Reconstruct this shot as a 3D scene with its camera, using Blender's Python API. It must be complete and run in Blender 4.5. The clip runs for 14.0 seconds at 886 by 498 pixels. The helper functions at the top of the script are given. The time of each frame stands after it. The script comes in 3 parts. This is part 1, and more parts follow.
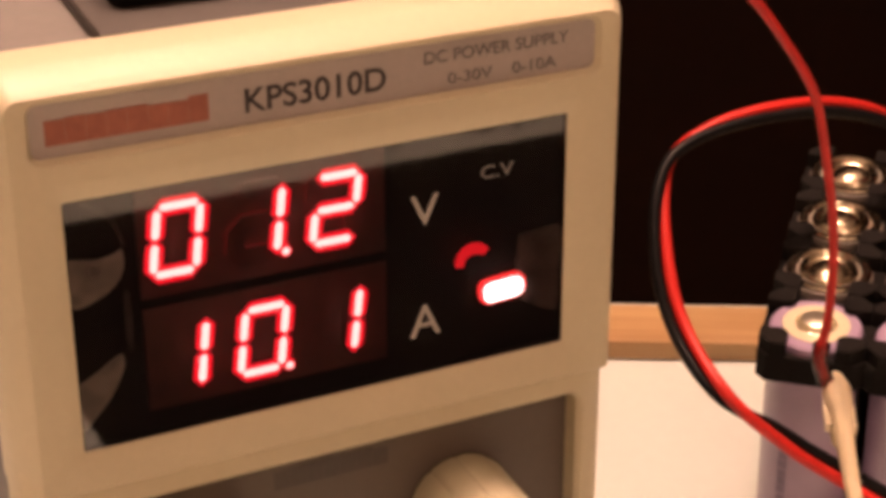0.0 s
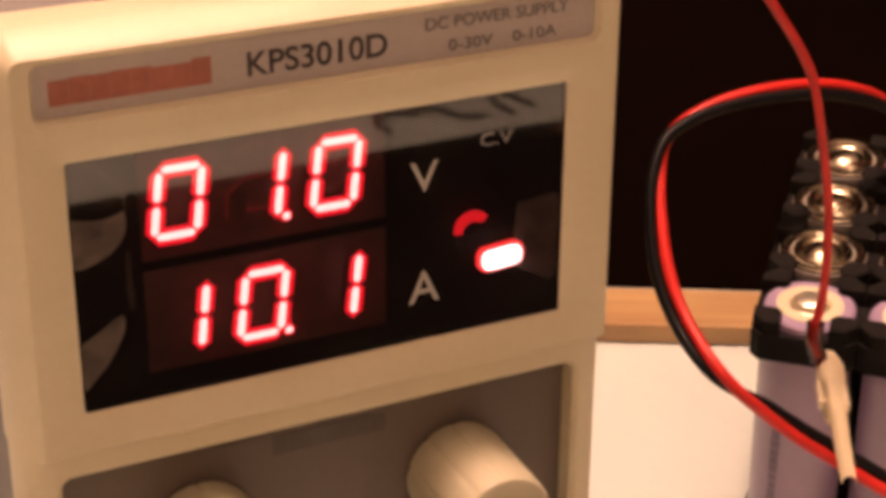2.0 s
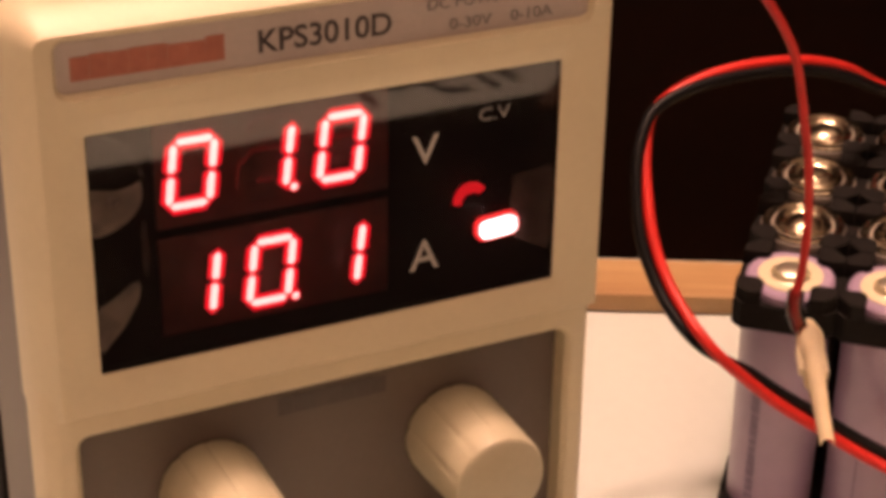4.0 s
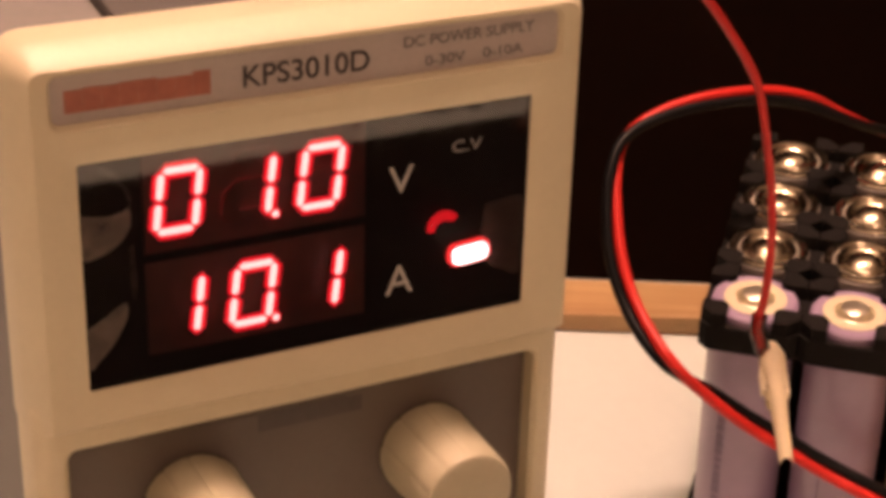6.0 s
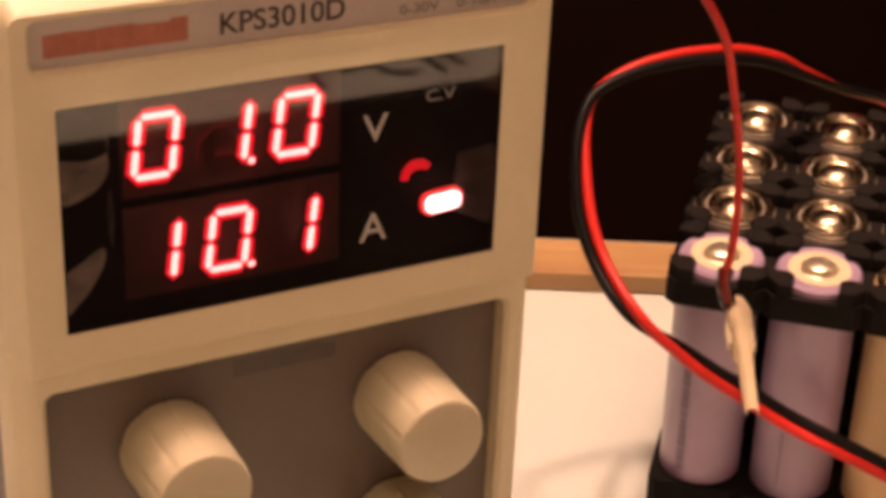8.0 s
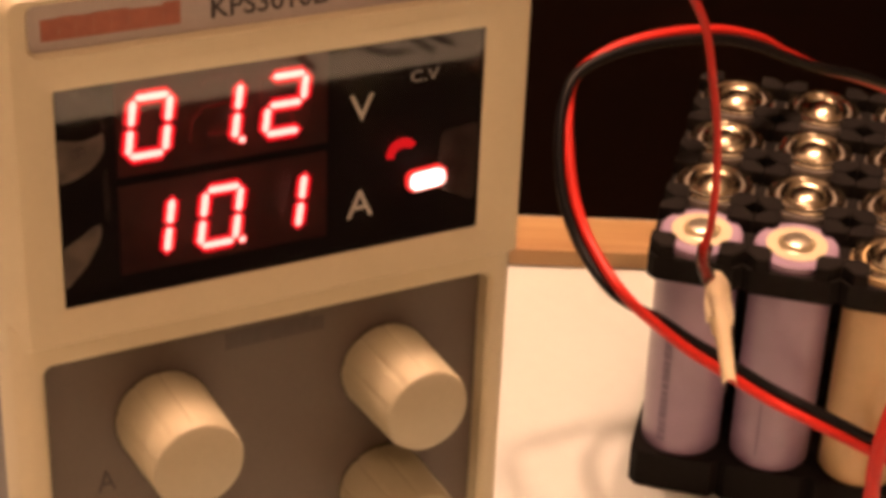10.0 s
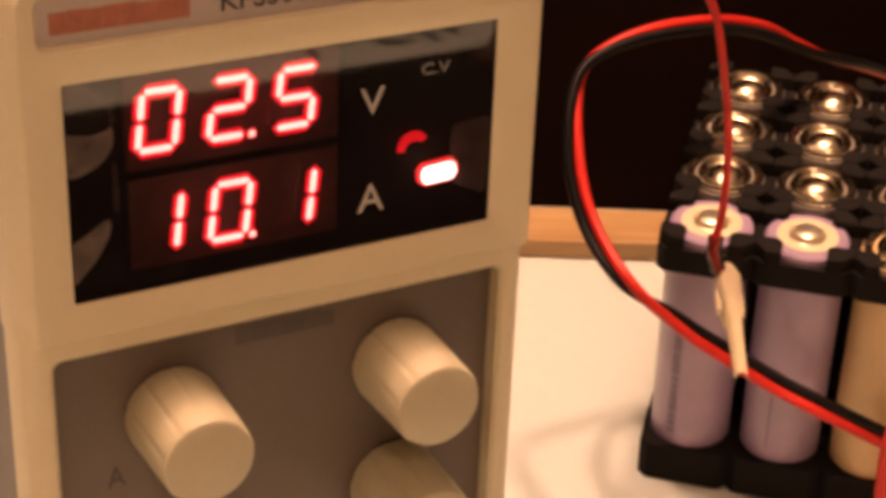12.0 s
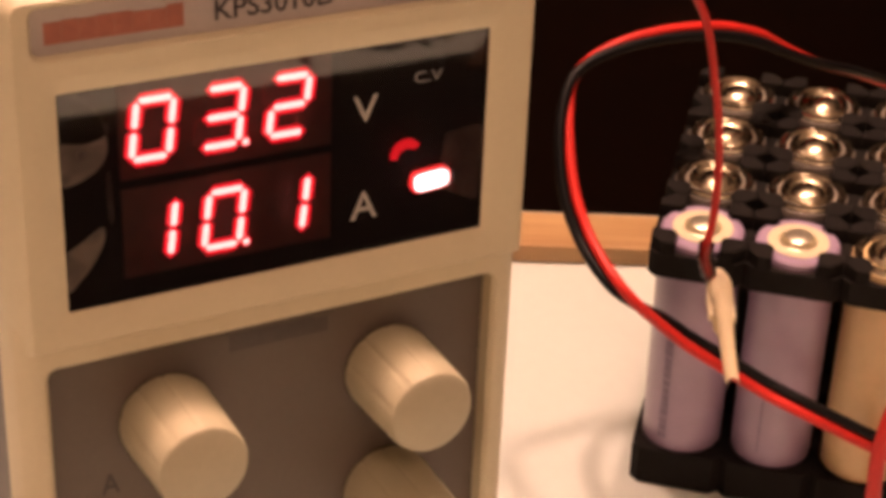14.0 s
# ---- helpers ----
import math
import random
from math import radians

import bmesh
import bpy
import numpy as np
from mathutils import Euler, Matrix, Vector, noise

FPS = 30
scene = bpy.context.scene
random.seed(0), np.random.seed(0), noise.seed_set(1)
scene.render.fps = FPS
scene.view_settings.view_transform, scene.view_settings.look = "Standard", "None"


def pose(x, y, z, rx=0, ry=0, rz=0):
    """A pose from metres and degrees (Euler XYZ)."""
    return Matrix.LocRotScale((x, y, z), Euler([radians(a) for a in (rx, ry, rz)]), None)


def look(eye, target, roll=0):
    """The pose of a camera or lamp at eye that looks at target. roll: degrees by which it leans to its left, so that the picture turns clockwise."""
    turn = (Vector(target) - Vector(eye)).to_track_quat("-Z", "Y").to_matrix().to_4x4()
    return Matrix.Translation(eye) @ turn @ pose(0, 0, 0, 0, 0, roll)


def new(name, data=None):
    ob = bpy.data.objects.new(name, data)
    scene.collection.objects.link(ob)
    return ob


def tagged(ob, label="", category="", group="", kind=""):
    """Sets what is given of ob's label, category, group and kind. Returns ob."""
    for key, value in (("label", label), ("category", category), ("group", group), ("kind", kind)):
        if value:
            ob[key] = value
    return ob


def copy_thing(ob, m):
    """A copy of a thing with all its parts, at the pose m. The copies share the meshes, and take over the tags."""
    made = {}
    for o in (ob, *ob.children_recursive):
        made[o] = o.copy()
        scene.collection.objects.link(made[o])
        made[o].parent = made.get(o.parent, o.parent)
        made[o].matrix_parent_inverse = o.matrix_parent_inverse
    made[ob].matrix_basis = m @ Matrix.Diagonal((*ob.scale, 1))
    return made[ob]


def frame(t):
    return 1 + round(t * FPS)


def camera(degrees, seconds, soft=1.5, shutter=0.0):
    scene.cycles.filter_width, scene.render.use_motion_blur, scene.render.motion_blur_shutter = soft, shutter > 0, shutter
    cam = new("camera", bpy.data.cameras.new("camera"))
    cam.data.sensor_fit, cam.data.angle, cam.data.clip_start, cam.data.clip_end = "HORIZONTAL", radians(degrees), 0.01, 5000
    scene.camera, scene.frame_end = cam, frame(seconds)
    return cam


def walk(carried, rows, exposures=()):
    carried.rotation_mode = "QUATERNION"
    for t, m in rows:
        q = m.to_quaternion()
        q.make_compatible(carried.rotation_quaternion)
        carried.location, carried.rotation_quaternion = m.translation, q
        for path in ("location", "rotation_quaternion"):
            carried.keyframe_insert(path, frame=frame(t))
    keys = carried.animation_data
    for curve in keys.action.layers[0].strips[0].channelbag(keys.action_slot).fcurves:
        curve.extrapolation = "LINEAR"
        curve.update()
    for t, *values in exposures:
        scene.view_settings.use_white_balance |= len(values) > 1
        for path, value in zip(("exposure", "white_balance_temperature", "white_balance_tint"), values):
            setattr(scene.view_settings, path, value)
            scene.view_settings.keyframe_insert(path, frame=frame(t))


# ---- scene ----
cam = camera(26.97, 14.0, soft=4.7)
PATH = [
    (0, (-0.0435, -0.1782, 0.2517), (0.0750, 0.0566, 0.1073), 1.95),
    (0.5, (-0.0446, -0.1802, 0.2526), (0.0732, 0.0549, 0.1082), 2.00),
    (1, (-0.0442, -0.1808, 0.2497), (0.0747, 0.0537, 0.1053), 2.16),
    (1.5, (-0.0451, -0.1800, 0.2493), (0.0761, 0.0527, 0.1036), 2.82),
    (2, (-0.0456, -0.1806, 0.2492), (0.0740, 0.0533, 0.1043), 2.56),
    (2.5, (-0.0464, -0.1817, 0.2482), (0.0700, 0.0500, 0.0973), 1.96),
    (3, (-0.0472, -0.1816, 0.2510), (0.0778, 0.0488, 0.1051), 3.06),
    (3.2, (-0.0492, -0.1822, 0.2513), (0.0713, 0.0469, 0.0996), 2.57),
    (5.3, (-0.0558, -0.1946, 0.2594), (0.0700, 0.0373, 0.1166), 4.21),
    (5.5, (-0.0573, -0.1943, 0.2596), (0.0676, 0.0373, 0.1155), 4.14),
    (6, (-0.0562, -0.1966, 0.2613), (0.0690, 0.0333, 0.1147), 4.00),
    (6.5, (-0.0568, -0.1977, 0.2612), (0.0707, 0.0297, 0.1129), 4.45),
    (7, (-0.0580, -0.1987, 0.2602), (0.0708, 0.0267, 0.1098), 4.96),
    (7.5, (-0.0596, -0.1991, 0.2615), (0.0683, 0.0273, 0.1120), 4.97),
    (8, (-0.0593, -0.2001, 0.2602), (0.0702, 0.0249, 0.1098), 4.85),
    (8.2, (-0.0600, -0.2006, 0.2603), (0.0693, 0.0248, 0.1103), 4.79),
    (10.3, (-0.0631, -0.2076, 0.2645), (0.0673, 0.0145, 0.1106), 4.95),
    (10.5, (-0.0634, -0.2062, 0.2637), (0.0665, 0.0159, 0.1094), 4.88),
    (11, (-0.0633, -0.2066, 0.2646), (0.0683, 0.0153, 0.1115), 4.85),
    (11.5, (-0.0618, -0.2062, 0.2640), (0.0682, 0.0152, 0.1089), 4.54),
    (12, (-0.0626, -0.2048, 0.2639), (0.0670, 0.0171, 0.1090), 4.75),
    (12.5, (-0.0628, -0.2054, 0.2642), (0.0674, 0.0159, 0.1090), 4.89),
    (13, (-0.0634, -0.2058, 0.2644), (0.0667, 0.0156, 0.1092), 4.90),
    (13.5, (-0.0645, -0.2062, 0.2641), (0.0663, 0.0160, 0.1106), 4.61),
    (14, (-0.0633, -0.2053, 0.2650), (0.0677, 0.0161, 0.1107), 4.83),
]
walk(cam, [(t, look(e, g, r)) for t, e, g, r in PATH], [
    (0, 0.0, 6450, 10), (3.2, 0.0, 6500, 10), (5.3, -0.22, 6400, 10), (5.6, -0.22, 6400, 10), (6.4, 0.0, 6500, 10), (8.2, 0.0, 6750, 10),
    (10.3, 0.03, 7300, 10), (12.6, 0.03, 7250, 10), (13.3, 0.03, 6600, 10), (14.0, 0.03, 6500, 10)])

# ---- world and light: a dim room at night under warm lamps, all out of view ----
world = bpy.data.worlds.new("night")
scene.world = world
world.use_nodes = True
world.node_tree.nodes["Background"].inputs[0].default_value = (0.02, 0.014, 0.008, 1)
world.node_tree.nodes["Background"].inputs[1].default_value = 0.2
# First two follow the cable's shadows; the third is an added front fill.
LAMPS = ((0.268, 0.194, 1.58, 45.0, 0.045), (-0.078, 0.257, 1.58, 56.0, 0.035), (-0.35, -1.25, 1.50, 13.0, 0.12))
for x, y, z, watts, size in LAMPS:
    lamp = new("unseen_light", bpy.data.lights.new("unseen_light", "POINT"))
    lamp.data.shadow_soft_size = size
    lamp.data.energy, lamp.data.color = watts, (1.0, 0.60, 0.445)
    lamp.location = (x, y, z)


# ---- materials ----
def mat(name, base, rough=0.5, metal=0.0, vary=0.06, grain=400.0, stain=30.0, bump=0.02, coat=0.0, rand=0.0, spec=0.5):
    m = bpy.data.materials.new(name)
    m.use_nodes = True
    t = m.node_tree
    b = t.nodes["Principled BSDF"]
    b.inputs["Metallic"].default_value = metal
    b.inputs["Coat Weight"].default_value = coat
    b.inputs["Specular IOR Level"].default_value = spec
    co = t.nodes.new("ShaderNodeTexCoord")
    n1, n2 = t.nodes.new("ShaderNodeTexNoise"), t.nodes.new("ShaderNodeTexNoise")
    n1.inputs["Scale"].default_value, n2.inputs["Scale"].default_value = grain, stain
    n1.inputs["Detail"].default_value = n2.inputs["Detail"].default_value = 4
    for n in (n1, n2):
        t.links.new(co.outputs["Object"], n.inputs["Vector"])
    add = t.nodes.new("ShaderNodeMath")
    add.operation = "ADD"
    t.links.new(n1.outputs["Fac"], add.inputs[0])
    t.links.new(n2.outputs["Fac"], add.inputs[1])
    rng = t.nodes.new("ShaderNodeMapRange")
    rng.inputs["From Min"].default_value, rng.inputs["From Max"].default_value = 0.6, 1.4
    rng.inputs["To Min"].default_value, rng.inputs["To Max"].default_value = 1 - vary, 1 + vary
    t.links.new(add.outputs[0], rng.inputs["Value"])
    val = rng.outputs[0]
    if rand:
        inf = t.nodes.new("ShaderNodeObjectInfo")
        r2 = t.nodes.new("ShaderNodeMapRange")
        r2.inputs["To Min"].default_value, r2.inputs["To Max"].default_value = 1 - rand, 1 + rand
        t.links.new(inf.outputs["Random"], r2.inputs["Value"])
        mu = t.nodes.new("ShaderNodeMath")
        mu.operation = "MULTIPLY"
        t.links.new(val, mu.inputs[0])
        t.links.new(r2.outputs[0], mu.inputs[1])
        val = mu.outputs[0]
    mul = t.nodes.new("ShaderNodeVectorMath")
    mul.operation = "SCALE"
    mul.inputs[0].default_value = base
    t.links.new(val, mul.inputs["Scale"])
    t.links.new(mul.outputs[0], b.inputs["Base Color"])
    rr = t.nodes.new("ShaderNodeMapRange")
    rr.inputs["To Min"].default_value, rr.inputs["To Max"].default_value = max(0.02, rough - 0.08), min(1, rough + 0.08)
    t.links.new(n2.outputs["Fac"], rr.inputs["Value"])
    t.links.new(rr.outputs[0], b.inputs["Roughness"])
    if bump:
        bp = t.nodes.new("ShaderNodeBump")
        bp.inputs["Strength"].default_value, bp.inputs["Distance"].default_value = bump * 5, 0.0003
        t.links.new(n1.outputs["Fac"], bp.inputs["Height"])
        t.links.new(bp.outputs[0], b.inputs["Normal"])
    return m


def wood_mat(name, light, dark):
    m = mat(name, light, 0.45, vary=0.05, bump=0.02)
    t = m.node_tree
    b = t.nodes["Principled BSDF"]
    co = t.nodes.new("ShaderNodeTexCoord")
    mp = t.nodes.new("ShaderNodeMapping")
    mp.inputs["Scale"].default_value = (8, 160, 160)
    n = t.nodes.new("ShaderNodeTexNoise")
    n.inputs["Scale"].default_value, n.inputs["Detail"].default_value = 1.5, 5
    ramp = t.nodes.new("ShaderNodeValToRGB")
    ramp.color_ramp.elements[0].position, ramp.color_ramp.elements[1].position = 0.35, 0.7
    ramp.color_ramp.elements[0].color, ramp.color_ramp.elements[1].color = (*dark, 1), (*light, 1)
    t.links.new(co.outputs["Object"], mp.inputs[0])
    t.links.new(mp.outputs[0], n.inputs["Vector"])
    t.links.new(n.outputs["Fac"], ramp.inputs[0])
    t.links.new(ramp.outputs[0], b.inputs["Base Color"])
    return m


def glow(name, color, strength):
    m = bpy.data.materials.new(name)
    m.use_nodes = True
    t = m.node_tree
    b = t.nodes["Principled BSDF"]
    b.inputs["Base Color"].default_value = (0.25, 0.02, 0.02, 1)
    b.inputs["Emission Color"].default_value = (*color, 1)
    b.inputs["Emission Strength"].default_value = strength
    return m


def pane_mat(name, tint, rough=0.03, ior=1.52):
    m = bpy.data.materials.new(name)
    m.use_nodes = True
    t = m.node_tree
    t.nodes.remove(t.nodes["Principled BSDF"])
    out = t.nodes["Material Output"]
    tr, gl, mx, fr = (t.nodes.new("ShaderNode" + k) for k in ("BsdfTransparent", "BsdfGlossy", "MixShader", "Fresnel"))
    tr.inputs[0].default_value = (*tint, 1)
    gl.inputs["Roughness"].default_value = rough
    fr.inputs["IOR"].default_value = ior
    t.links.new(fr.outputs[0], mx.inputs[0])
    t.links.new(tr.outputs[0], mx.inputs[1])
    t.links.new(gl.outputs[0], mx.inputs[2])
    t.links.new(mx.outputs[0], out.inputs["Surface"])
    return m


def haze_mat(name, color, low, high):
    """Thin cloudy film: part of the light passes, part is scattered, in patches."""
    m = bpy.data.materials.new(name)
    m.use_nodes = True
    t = m.node_tree
    t.nodes.remove(t.nodes["Principled BSDF"])
    tr, df, mx, co, no, rg = (t.nodes.new("ShaderNode" + k) for k in ("BsdfTransparent", "BsdfDiffuse", "MixShader", "TexCoord", "TexNoise", "MapRange"))
    df.inputs[0].default_value = (*color, 1)
    no.inputs["Scale"].default_value, no.inputs["Detail"].default_value = 260, 5
    rg.inputs["From Min"].default_value, rg.inputs["From Max"].default_value = 0.35, 0.65
    rg.inputs["To Min"].default_value, rg.inputs["To Max"].default_value = low, high
    t.links.new(co.outputs["Object"], no.inputs["Vector"])
    t.links.new(no.outputs["Fac"], rg.inputs["Value"])
    t.links.new(rg.outputs[0], mx.inputs[0])
    t.links.new(tr.outputs[0], mx.inputs[1])
    t.links.new(df.outputs[0], mx.inputs[2])
    t.links.new(mx.outputs[0], t.nodes["Material Output"].inputs["Surface"])
    return m


CREAM = mat("cream_plastic", (0.655, 0.605, 0.42), 0.42, vary=0.035, grain=900, stain=60, bump=0.03)
KNOB = mat("knob_plastic", (0.48, 0.45, 0.315), 0.45, vary=0.05, grain=900, stain=80, bump=0.03)
GREY = mat("grey_panel", (0.118, 0.096, 0.078), 0.5, vary=0.08, grain=1500, stain=50, bump=0.03)
LABEL = mat("silver_label", (0.45, 0.41, 0.38), 0.4, vary=0.07, grain=1500, stain=70)
GREY_DARK = mat("dark_grey_plastic", (0.09, 0.082, 0.075), 0.5, vary=0.1, grain=700, stain=40)
STEEL = mat("painted_steel", (0.20, 0.19, 0.18), 0.5, vary=0.08, grain=700, stain=25)
BLACK = mat("black_plastic", (0.012, 0.0105, 0.0098), 0.6, spec=0.04, vary=0.2, grain=800, stain=60, bump=0.04)
BACKING = mat("display_black", (0.008, 0.0038, 0.0034), 0.5, spec=0.1, vary=0.2, grain=600, stain=60)
MODULE = mat("digit_module", (0.115, 0.034, 0.026), 0.5, vary=0.25, grain=500, stain=120)
INK = mat("dark_ink", (0.035, 0.030, 0.030), 0.5, vary=0.15, grain=900, stain=300)
RED_INK = mat("red_ink", (0.37, 0.13, 0.085), 0.5, vary=0.2, grain=900, stain=300)
FAINT_INK = mat("grey_ink", (0.14, 0.135, 0.13), 0.5, vary=0.1, grain=900, stain=300)
PANEL_INK = mat("panel_ink", (0.072, 0.061, 0.054), 0.5, vary=0.15, grain=900, stain=300)
FAINT_PRINT = mat("faded_print", (0.20, 0.15, 0.235), 0.5, vary=0.15, grain=900, stain=300)
DIM_INK = mat("dim_ink", (0.26, 0.25, 0.24), 0.5, vary=0.08, grain=900, stain=300)
WHITE_INK = mat("white_ink", (0.42, 0.40, 0.37), 0.5, vary=0.08, grain=900, stain=300)
LIT_CORE = glow("lit_segment", (1.0, 0.60, 0.55), 2.0)
# Red halo round the lit bars, built as a glowing margin.
LIT_HALO = glow("lit_segment_halo", (1.0, 0.004, 0.02), 1.15)
LIT_LED = glow("lit_indicator", (1.0, 0.80, 0.78), 4.0)
# The indicator's halo, given as a red glowing border round its lamp.
LIT_LED_HALO = glow("lit_indicator_halo", (1.0, 0.03, 0.03), 1.4)
ARC_GLINT = glow("arc_glint", (1.0, 0.01, 0.02), 0.75)
PANE = pane_mat("smoked_pane", (0.93, 0.86, 0.86), ior=2.4)
PANE_BACK = pane_mat("pane_inside", (1.0, 1.0, 1.0), ior=1.0)
HAZE = haze_mat("cloudy_film", (0.62, 0.60, 0.50), 0.34, 0.66)
THIN_HAZE = haze_mat("thin_cloudy_film", (0.55, 0.42, 0.33), 0.05, 0.17)
REFLECTED_BROWN = mat("reflected_brown", (0.075, 0.032, 0.018), 0.5, vary=0.25, grain=350, stain=40, bump=0.06)
DESK = mat("white_laminate", (0.66, 0.715, 0.67), 0.38, vary=0.03, grain=300, stain=14, bump=0.02)
WOOD = wood_mat("beech", (0.46, 0.30, 0.14), (0.33, 0.185, 0.075))
# Near-black base colour stands for the night darkness behind the desk.
WALL_NIGHT = mat("night_dark_wall", (0.009, 0.0034, 0.0014), 0.9, vary=0.2, grain=60, stain=4, spec=0.1)
# Pale warm tone of the unseen walls, chosen to bounce fill light.
WALL_BOUNCE = mat("bounce_wall", (0.50, 0.42, 0.31), 0.8, vary=0.05, grain=60, stain=3)
CEILING = mat("white_ceiling", (0.75, 0.72, 0.66), 0.9, vary=0.03, grain=60, stain=3)
FLOOR = wood_mat("floor_boards", (0.34, 0.20, 0.09), (0.24, 0.13, 0.06))
LILAC = mat("lilac_wrap", (0.34, 0.25, 0.37), 0.34, vary=0.10, grain=160, stain=55, bump=0.05, coat=0.5, rand=0.05)
SMOKE = mat("smoky_wrap", (0.24, 0.21, 0.18), 0.25, vary=0.2, grain=500, stain=150, coat=0.5)
TAN = mat("tan_wrap", (0.62, 0.45, 0.24), 0.35, vary=0.06, grain=500, stain=90, bump=0.02, coat=0.3)
PAPER = mat("insulator_ring", (0.62, 0.55, 0.37), 0.7, vary=0.06, grain=1200, stain=200)
NICKEL = mat("nickel", (0.60, 0.52, 0.38), 0.21, metal=1.0, vary=0.30, grain=300, stain=150, bump=0.22, rand=0.08)
BRIGHT = mat("bright_button", (0.66, 0.60, 0.47), 0.34, metal=0.85, vary=0.12, grain=600, stain=300, bump=0.05)
CLIPMETAL = mat("plated_clip", (0.88, 0.78, 0.58), 0.45, metal=0.1, vary=0.06, grain=900, stain=200, bump=0.03)
RED_WIRE = mat("red_insulation", (0.54, 0.022, 0.017), 0.42, spec=0.3, vary=0.08, grain=500, stain=80, bump=0.02)
BLACK_WIRE = mat("black_insulation", (0.0055, 0.005, 0.0052), 0.42, spec=0.13, vary=0.15, grain=500, stain=80, bump=0.02)
CLEAR = pane_mat("clear_sleeve", (0.80, 0.55, 0.50), 0.15)


# ---- mesh helpers ----
def mesh_of(bm, name, *materials, smooth=True):
    me = bpy.data.meshes.new(name)
    bm.normal_update()
    bm.to_mesh(me)
    bm.free()
    for m in materials:
        me.materials.append(m)
    if smooth:
        me.polygons.foreach_set("use_smooth", [True] * len(me.polygons))
        me.set_sharp_from_angle(angle=radians(38))
    return me


def part(name, bm, material, parent=None, label="", m=None, smooth=True):
    ms = material if isinstance(material, tuple) else (material,)
    ob = new(name, mesh_of(bm, name, *ms, smooth=smooth))
    ob.parent = parent
    if m is not None:
        ob.matrix_basis = m
    return tagged(ob, label)


def empty(name, m, label, category, group=""):
    ob = new(name)
    ob.empty_display_size = 0.02
    ob.matrix_basis = m
    return tagged(ob, label, category, group)


def box(x0, x1, y0, y1, z0, z1, bevel=0.0, seg=2, bm=None):
    own = bmesh.new()
    vs = bmesh.ops.create_cube(own, size=1.0)["verts"]
    for v in vs:
        v.co = Vector(((x0 + x1) / 2 + v.co.x * (x1 - x0), (y0 + y1) / 2 + v.co.y * (y1 - y0), (z0 + z1) / 2 + v.co.z * (z1 - z0)))
    if bevel:
        bmesh.ops.bevel(own, geom=own.edges[:], offset=bevel, segments=seg, affect="EDGES", profile=0.5)
    if bm is None:
        return own
    me = bpy.data.meshes.new("tmp")
    own.to_mesh(me)
    own.free()
    bm.from_mesh(me)
    bpy.data.meshes.remove(me)
    return bm


def lathe(profile, n=40, flute=None):
    """Spins (radius, height) pairs about z. flute(angle, k) scales the radius."""
    bm = bmesh.new()
    rings = []
    for k, (r, z) in enumerate(profile):
        if r < 1e-7:
            rings.append([bm.verts.new((0, 0, z))])
            continue
        ring = []
        for i in range(n):
            a = 2 * math.pi * i / n
            s = flute(a, k) if flute else 1.0
            ring.append(bm.verts.new((r * s * math.cos(a), r * s * math.sin(a), z)))
        rings.append(ring)
    for a, b in zip(rings, rings[1:]):
        for i in range(n):
            j = (i + 1) % n
            if len(a) == 1 and len(b) == 1:
                continue
            if len(a) == 1:
                bm.faces.new((a[0], b[i], b[j]))
            elif len(b) == 1:
                bm.faces.new((a[i], b[0], a[j]))
            else:
                bm.faces.new((a[i], b[i], b[j], a[j]))
    bmesh.ops.recalc_face_normals(bm, faces=bm.faces[:])
    return bm


def spline(points, per=8):
    """Catmull-Rom through the points."""
    ps = [Vector(p) for p in points]
    ps = [2 * ps[0] - ps[1]] + ps + [2 * ps[-1] - ps[-2]]
    out = []
    for i in range(1, len(ps) - 2):
        p0, p1, p2, p3 = ps[i - 1:i + 3]
        for k in range(per):
            t = k / per
            out.append(0.5 * (2 * p1 + (p2 - p0) * t + (2 * p0 - 5 * p1 + 4 * p2 - p3) * t * t + (3 * p1 - p0 - 3 * p2 + p3) * t ** 3))
    out.append(ps[-2])
    return out


def tube(path, r, n=12):
    bm = bmesh.new()
    up, rings = Vector((0.3, 0.2, 1)), []
    for i, p in enumerate(path):
        d = (path[min(i + 1, len(path) - 1)] - path[max(i - 1, 0)]).normalized()
        a = (up - d * up.dot(d)).normalized()
        b = d.cross(a)
        up = a
        rings.append([bm.verts.new(p + r * (a * math.cos(2 * math.pi * k / n) + b * math.sin(2 * math.pi * k / n))) for k in range(n)])
    for a, b in zip(rings, rings[1:]):
        for k in range(n):
            bm.faces.new((a[k], a[(k + 1) % n], b[(k + 1) % n], b[k]))
    bm.faces.new(rings[0][::-1])
    bm.faces.new(rings[-1])
    bmesh.ops.recalc_face_normals(bm, faces=bm.faces[:])
    return bm


def rounded(u0, u1, z0, z1, r, k=5):
    """A rounded rectangle's points, anticlockwise in (u, z), k + 1 a corner; r is one radius or four."""
    r = r if isinstance(r, tuple) else (r,) * 4
    out = []
    for (cu, cz, su, sz, a0), q in zip(((u1, z0, -1, 1, -90), (u1, z1, -1, -1, 0), (u0, z1, 1, -1, 90), (u0, z0, 1, 1, 180)), r):
        for i in range(k + 1):
            a = radians(a0 + 90 * i / k)
            out.append((cu + su * q + q * math.cos(a), cz + sz * q + q * math.sin(a)))
    return out


